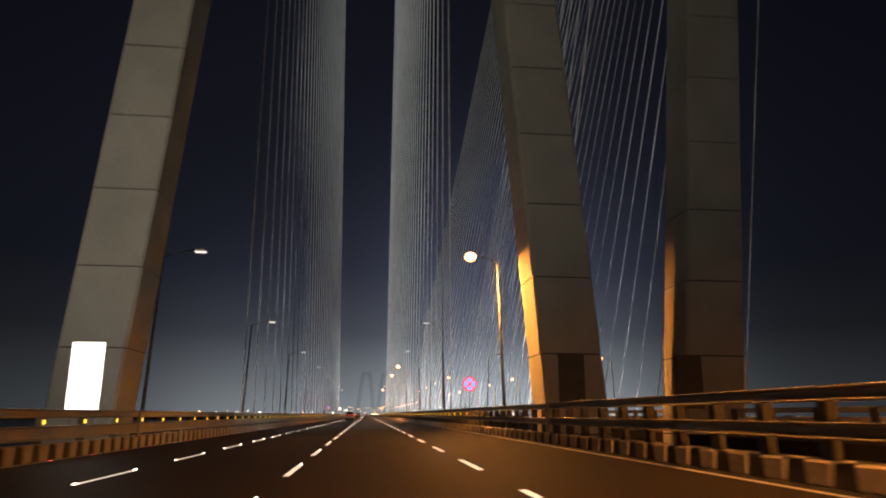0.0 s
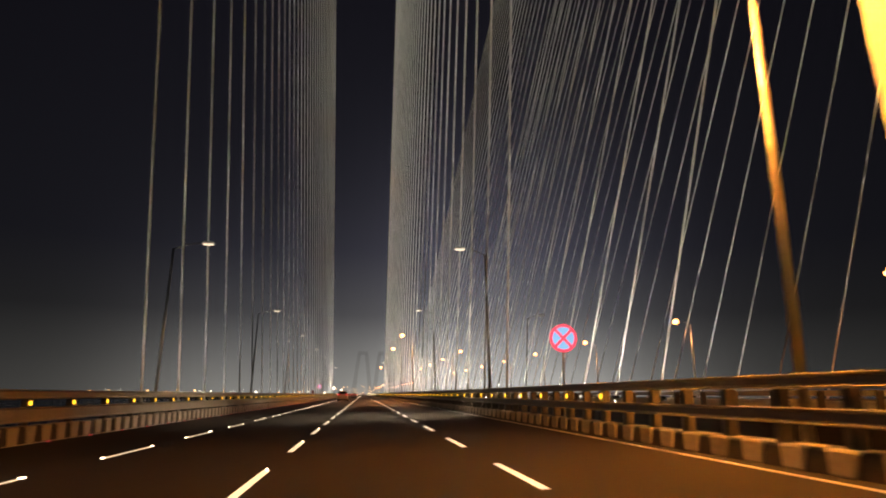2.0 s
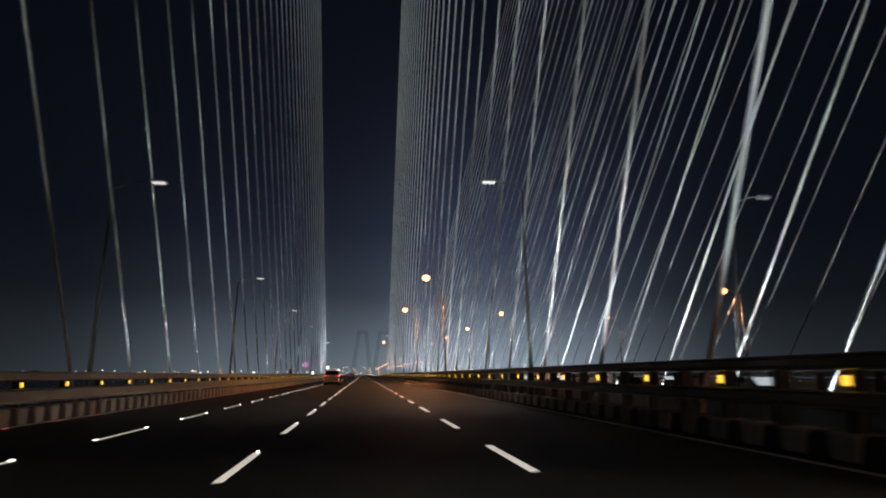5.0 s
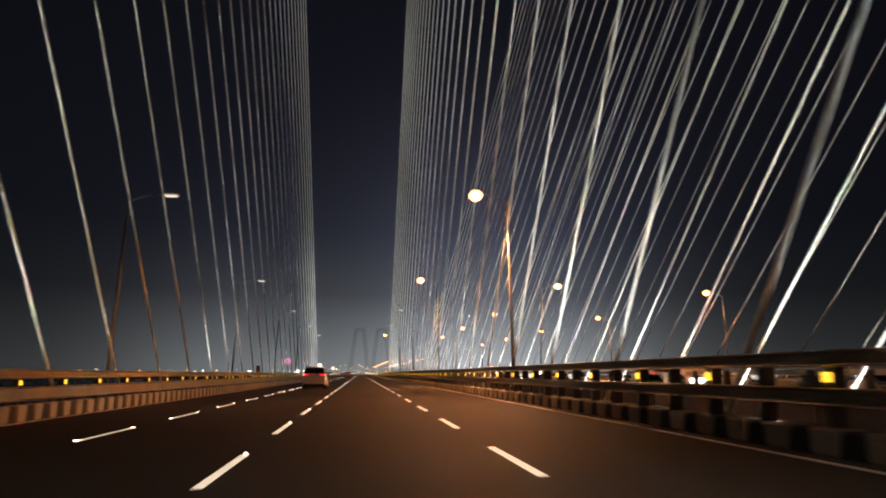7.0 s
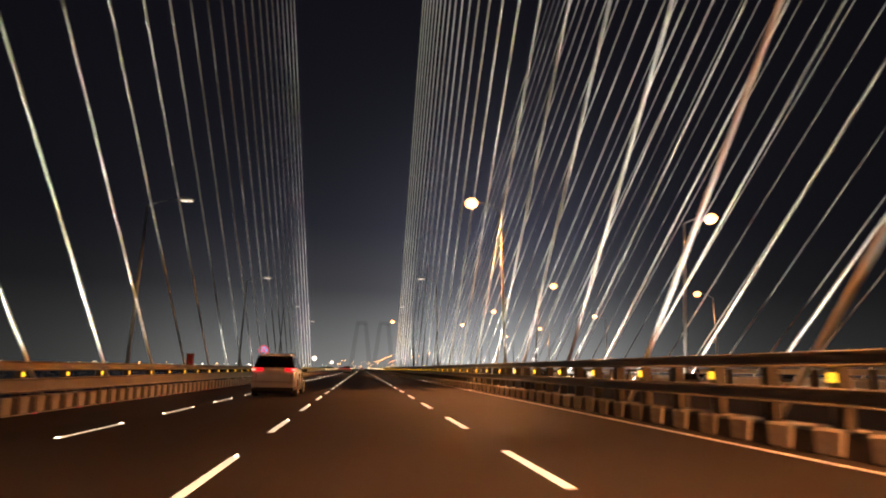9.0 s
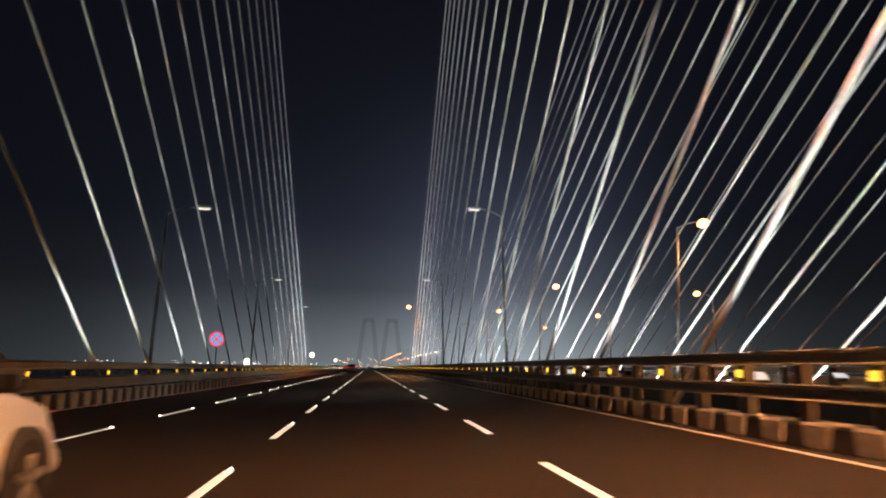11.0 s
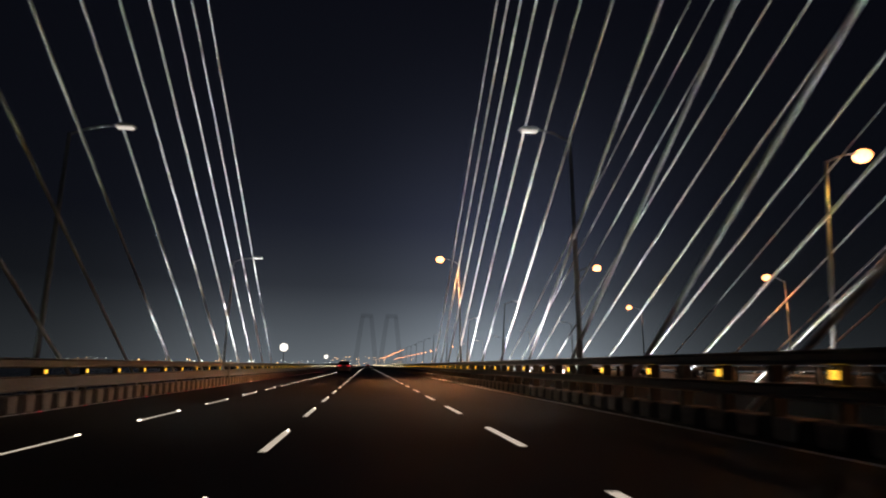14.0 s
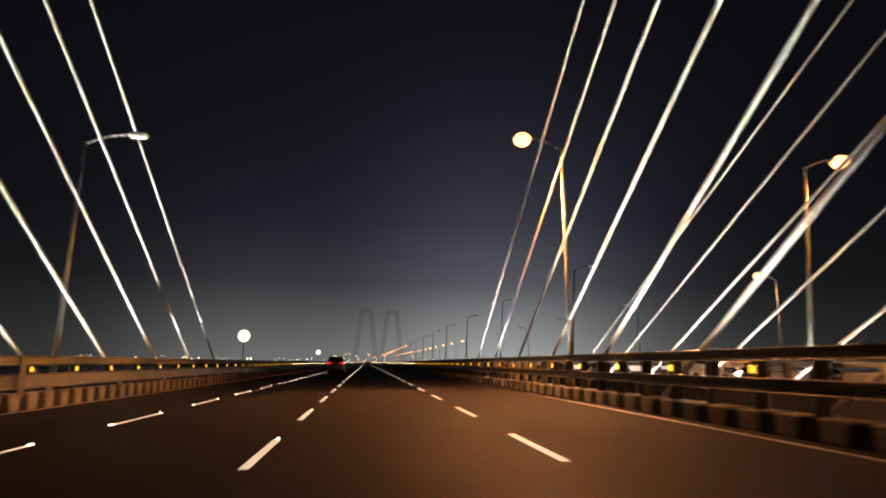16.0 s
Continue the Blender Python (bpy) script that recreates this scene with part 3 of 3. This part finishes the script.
part("plate", extrude_y(B(), outline, -0.012, 0.012), M_WHITE, marker, "white plate glowing in place of reflection")

# call box on the outer barrier
call_box = thing("call_box", "small dull red emergency call box on the crash barrier", "call box", "", (-9.2, 157.0, road_z(-9.2) + 1.42))
part("cabinet", box(B(), -0.17, 0.17, -0.14, 0.14, 0.0, 0.56, 0.02), M_CALLBOX, call_box)
part("door", box(B(), -0.14, 0.14, -0.158, -0.135, 0.05, 0.50, 0.008), M_CALLBOX, call_box)
part("hood", box(B(), -0.20, 0.20, -0.20, 0.16, 0.55, 0.60, 0.012), M_CALLBOX, call_box)
part("door_handle", box(B(), 0.08, 0.11, -0.178, -0.15, 0.24, 0.34, 0.006), M_ANCHOR, call_box, "steel handle")

# ------------------------------------------------------------------ vehicles
def loft(bm, sections):
    """Skin a row of equal rings."""
    rings = [[bm.verts.new(p) for p in s] for s in sections]
    n = len(rings[0])
    for a, b in zip(rings, rings[1:]):
        for i in range(n):
            f = bm.faces.new((a[i], a[(i + 1) % n], b[(i + 1) % n], b[i]))
            f.smooth = True
    bm.faces.new(rings[0][::-1])
    bm.faces.new(rings[-1])
    return bm


def ring(y, w, z0, z1, r, wt=None, n=4):
    """A rounded cross-section at y: width w at the bottom, wt at the top."""
    wt = w if wt is None else wt
    pts = []
    for cx_, cz, a0 in ((1, 0, -90), (1, 1, 0), (-1, 1, 90), (-1, 0, 180)):
        half = (wt if cz else w) / 2
        ox, oz = cx_ * (half - r), (z1 - r) if cz else (z0 + r)
        for i in range(n + 1):
            a = radians(a0 + 90 * i / n)
            pts.append((ox + r * math.cos(a), y, oz + r * math.sin(a)))
    return pts


def people_carrier(x, y, label, group):
    """y is the rear bumper; the car faces +y."""
    ob = thing("car", label, "car", group, (x, y, road_z(x)))
    bm = B()
    loft(bm, [ring(0.02, 1.55, 0.42, 0.92, 0.08), ring(0.08, 1.74, 0.34, 1.13, 0.10, 1.70), ring(0.5, 1.80, 0.27, 1.15, 0.12, 1.72),
              ring(1.6, 1.82, 0.25, 1.10, 0.12, 1.74), ring(3.2, 1.82, 0.25, 1.03, 0.12, 1.74), ring(3.7, 1.80, 0.25, 0.97, 0.12, 1.66),
              ring(4.3, 1.74, 0.27, 0.86, 0.12, 1.5), ring(4.56, 1.5, 0.34, 0.68, 0.10, 1.3)])
    body = part("body", bm, M_SILVER, ob, "silver painted body")
    bm = B()
    loft(bm, [ring(0.14, 1.66, 0.95, 1.10, 0.05, 1.60), ring(0.30, 1.68, 0.95, 1.62, 0.10, 1.32), ring(0.8, 1.70, 0.95, 1.76, 0.12, 1.32),
              ring(1.9, 1.70, 0.95, 1.77, 0.12, 1.32), ring(2.7, 1.69, 0.95, 1.68, 0.12, 1.26), ring(3.5, 1.64, 0.93, 1.05, 0.04, 1.40)])
    part("cabin", bm, M_SILVER, ob, "silver roof and pillars")
    # rear window and hatch
    def slab(name, pts, mat, parent, label="", thick=0.012):
        bm_ = B()
        f = bm_.faces.new([bm_.verts.new(p) for p in pts])
        f.normal_update()
        ex = bmesh.ops.extrude_face_region(bm_, geom=[f])
        off = f.normal * thick
        for e in ex["geom"]:
            if isinstance(e, bmesh.types.BMVert):
                e.co += off
        return part(name, bm_, mat, parent, label)
    slab("rear_window", [(-0.81, 0.105, 1.18), (0.81, 0.105, 1.18), (0.68, 0.275, 1.66), (-0.68, 0.275, 1.66)], M_GLASS, ob, "dark tinted rear window", 0.03)
    for s in (-1, 1):
        q = [(s * 0.848, 0.24, 1.17), (s * 0.868, 1.55, 1.13), (s * 0.725, 1.55, 1.60), (s * 0.72, 0.48, 1.60)]
        slab("side_window", q if s > 0 else q[::-1], M_GLASS, ob, "dark tinted side window", 0.02)
        q = [(s * 0.868, 1.64, 1.13), (s * 0.862, 3.05, 1.07), (s * 0.70, 2.45, 1.60), (s * 0.72, 1.64, 1.61)]
        slab("side_window", q if s > 0 else q[::-1], M_GLASS, ob, "dark tinted side window", 0.02)
        bm = B()
        loft(bm, [ring(0.0, 0.40, 1.04, 1.14, 0.03, 0.46), ring(0.10, 0.46, 1.03, 1.17, 0.04, 0.48), ring(0.16, 0.40, 1.04, 1.16, 0.03)])
        bmesh.ops.transform(bm, matrix=Matrix.Translation((s * 0.655, -0.02, 0)), verts=bm.verts)
        lamp = part("tail_light", bm, M_TAIL, ob, "glowing red wrap-round tail light")
        part("brake_lamp", box(B(), s * 0.80 - 0.08, s * 0.80 + 0.08, -0.035, 0.06, 1.06, 1.14, 0.02), M_TAILWHITE, lamp, "bright brake lamp")
        # emission stands in for light thrown back by the bumper reflector
        part("reflector", box(B(), s * 0.66 - 0.12, s * 0.66 + 0.12, 0.0, 0.05, 0.46, 0.51, 0.01), M_REDSTUD, ob, "red bumper reflector with a put-in glow")
        bm = B()
        box(bm, -0.11, 0.11, -0.07, 0.07, -0.08, 0.08, 0.035)
        bmesh.ops.transform(bm, matrix=Matrix.Translation((s * 1.0, 3.0, 1.08)), verts=bm.verts)
        part("door_mirror", bm, M_TRIM, ob, "black door mirror")
        for yy in (0.85, 3.65):
            bm = tube(B(), (s * 0.70, yy, 0.34), (s * 0.918, yy, 0.34), 0.40, 0.385, 28)
            for v in bm.verts:
                v.co.z = max(v.co.z, 0.24)
            part("wheel_arch", bm, M_TRIM, ob, "black wheel arch")
            wheel = part("wheel", tube(B(), (s * 0.68, yy, 0.32), (s * 0.926, yy, 0.32), 0.32, 0.315, 24), M_RUBBER, ob, "rubber tyre")
            bm = tube(B(), (s * 0.90, yy, 0.32), (s * 0.934, yy, 0.32), 0.07, 0.06, 12)
            for i in range(5):
                a = 2 * math.pi * i / 5
                tube(bm, (s * 0.928, yy, 0.32), (s * 0.934, yy + 0.2 * math.sin(a), 0.32 + 0.2 * math.cos(a)), 0.026, 0.034, 6)
            part("rim", bm, M_ALLOY, wheel, "five-spoke alloy rim")
        for yy in (1.60, 2.75):
            part("door_seam", box(B(), s * 0.895 - 0.018, s * 0.895 + 0.018, yy - 0.006, yy + 0.006, 0.40, 0.96), M_TRIM, ob)
            part("door_handle", box(B(), s * 0.905 - 0.016, s * 0.905 + 0.016, yy + 0.10, yy + 0.28, 0.84, 0.87, 0.008), M_ALLOY, ob, "chrome door handle")
        part("roof_rail", tube(B(), (s * 0.60, 0.6, 1.775), (s * 0.60, 2.3, 1.76), 0.018, 0.018, 8), M_TRIM, ob)
        part("tailgate_seam", box(B(), s * 0.70 - 0.006, s * 0.70 + 0.006, -0.006, 0.10, 0.64, 0.95), M_TRIM, ob)
    part("number_plate", box(B(), -0.28, 0.28, -0.015, 0.03, 0.88, 1.0, 0.004), M_PLATE, ob, "pale number plate")
    part("plate_garnish", box(B(), -0.42, 0.42, -0.005, 0.06, 1.035, 1.065, 0.012), M_ALLOY, ob, "chrome garnish strip")
    part("bumper_strip", box(B(), -0.84, 0.84, -0.04, 0.06, 0.60, 0.635, 0.012), M_ALLOY, ob, "chrome bumper strip")
    part("bumper_skirt", box(B(), -0.80, 0.80, -0.025, 0.20, 0.24, 0.40, 0.03), M_TRIM, ob, "black lower bumper skirt")
    part("bumper", box(B(), -0.86, 0.86, -0.03, 0.22, 0.36, 0.62, 0.06), M_SILVER, ob)
    part("underbody", box(B(), -0.75, 0.75, 0.2, 4.3, 0.16, 0.30, 0.02), M_TRIM, ob)
    part("roof_spoiler", box(B(), -0.6, 0.6, 0.16, 0.42, 1.68, 1.735, 0.02), M_SILVER, ob)
    part("wiper", tube(B(), (0.0, 0.09, 1.12), (0.45, 0.11, 1.16), 0.012, 0.01, 6), M_TRIM, ob)
    return ob


def oncoming_car(x, y):
    ob = copy_thing(first, Matrix.Translation((x, y, road_z(x))) @ Matrix.Rotation(math.pi, 4, "Z"))
    tagged(ob, "silver people carrier with white headlights on, on the opposite carriageway")
    for s in (-1, 1):
        bm = B()
        loft(bm, [ring(4.30, 0.34, 0.62, 0.80, 0.06), ring(4.44, 0.28, 0.62, 0.78, 0.06)])
        bmesh.ops.transform(bm, matrix=Matrix.Translation((s * 0.58, 0.06, 0)), verts=bm.verts)
        part("headlight", bm, M_HEADLIGHT, ob, "bright white headlight")
    area("headlight_beam", (x, y - 4.7, road_z(x) + 0.72), (x - 0.6, y - 40, road_z(x) + 0.5), (1.0, 0.97, 0.92), 260, 1.4, 0.2, 70)


first = people_carrier(-3.45, 146.6, "silver people carrier with red tail lights lit on the road", "vehicles on the road")
for x, y in ((-3.3, 285.0), (-6.7, 362.0), (0.3, 520.0)):
    copy_thing(first, Matrix.Translation((x, y, road_z(x))))

for x, y in ((16.9, 128.0), (20.4, 186.0), (16.9, 247.0), (20.4, 330.0)):
    oncoming_car(x, y)

# ------------------------------------------------------------------ distance
rng = random.Random(5)
bm = B()
prev = None
for i in range(160):
    a = radians(-78 + 156 * i / 159)
    d = 3200
    h = 14 + 16 * noise.noise(Vector((i * 0.13, 3, 0))) + (10 if i % 7 == 0 else 0) * rng.random()
    x, y = d * math.sin(a), d * math.cos(a)
    cur = (bm.verts.new((x, y, -22)), bm.verts.new((x, y, h - 14)), bm.verts.new((x * 1.1, y * 1.1, -22)))
    if prev:
        bm.faces.new((prev[0], cur[0], cur[1], prev[1]))
        bm.faces.new((prev[1], cur[1], cur[2], prev[2]))
    prev = cur
tagged(part("backdrop", bm, M_LAND), "low dark far shore across the bay", "shore", kind="structure")
for mat, count, name in ((M_CITYWARM, 16, "city_lights"), (M_CITYCOOL, 44, "city_lights")):
    bm = B()
    for i in range(count):
        a = radians(rng.uniform(-19, -1)) if i % 4 else radians(rng.uniform(-55, -19)) if i % 8 else radians(rng.uniform(5, 45))
        d = rng.uniform(1500, 2900)
        s = d * (0.00035 + 0.0006 * rng.random() ** 3)
        z = 1 + d * rng.uniform(0.0005, 0.0042)
        m = Matrix.Translation((d * math.sin(a), d * math.cos(a), z)) @ Matrix.Diagonal((s, s, s, 1))
        bmesh.ops.create_icosphere(bm, subdivisions=1, radius=1, matrix=m)
    tagged(part(name, bm, mat), "small scattered lights of the city across the bay", "city lights", kind="stuff")
bm = B()
for i in range(60):
    a = radians(rng.uniform(-2.5, 5.5))
    d = rng.uniform(1350, 1700)
    s = rng.uniform(0.3, 0.75)
    bmesh.ops.create_icosphere(bm, subdivisions=1, radius=s, matrix=Matrix.Translation((d * math.sin(a), d * math.cos(a), rng.uniform(1, 16))))
tagged(part("shore_lamps", bm, M_CITYWARM), "cluster of orange lamps where the bridge reaches the shore", "city lights", kind="stuff")


# low alpha and a dark colour stand in for haze over the bay and missing light on the far tower
M_FAR = surface("see_through_dark_concrete", (0.06, 0.055, 0.05), (0.10, 0.095, 0.09), 0.85, grain=14, patch=0.4, bump=0)
M_FAR.node_tree.nodes["Principled BSDF"].inputs["Alpha"].default_value = 0.1


def far_tower(mirror):
    """The next, unlit tower far along the bridge."""
    ob = thing("bridge_tower", "distant unlit dark bridge tower over the roadway", "bridge tower", "bridge towers", (0, 900.0, 0))
    for sgn in (-1, 1):
        a, b = -1.45 + sgn * 10.4, -1.45 + sgn * 4.5
        if mirror:
            a, b = MID - a, MID - b
        bm = B()
        v = [[bm.verts.new((x + dx * w, dy * w, z)) for dx, dy in ((-1, -1), (1, -1), (1, 1), (-1, 1))] for x, z, w in ((a, -22, 2.8), (a, 2, 2.6), (b, 50, 2.1))]
        for lo, hi in zip(v, v[1:]):
            for i in range(4):
                bm.faces.new((lo[i], lo[(i + 1) % 4], hi[(i + 1) % 4], hi[i]))
        bm.faces.new(v[-1])
        part("leg", bm, M_FAR, ob)
    c = MID + 1.45 if mirror else -1.45
    part("tower_head", box(B(), c - 6, c + 6, -1.8, 1.8, 49, 53, 0.3), M_FAR, ob)


far_tower(False)
far_tower(True)
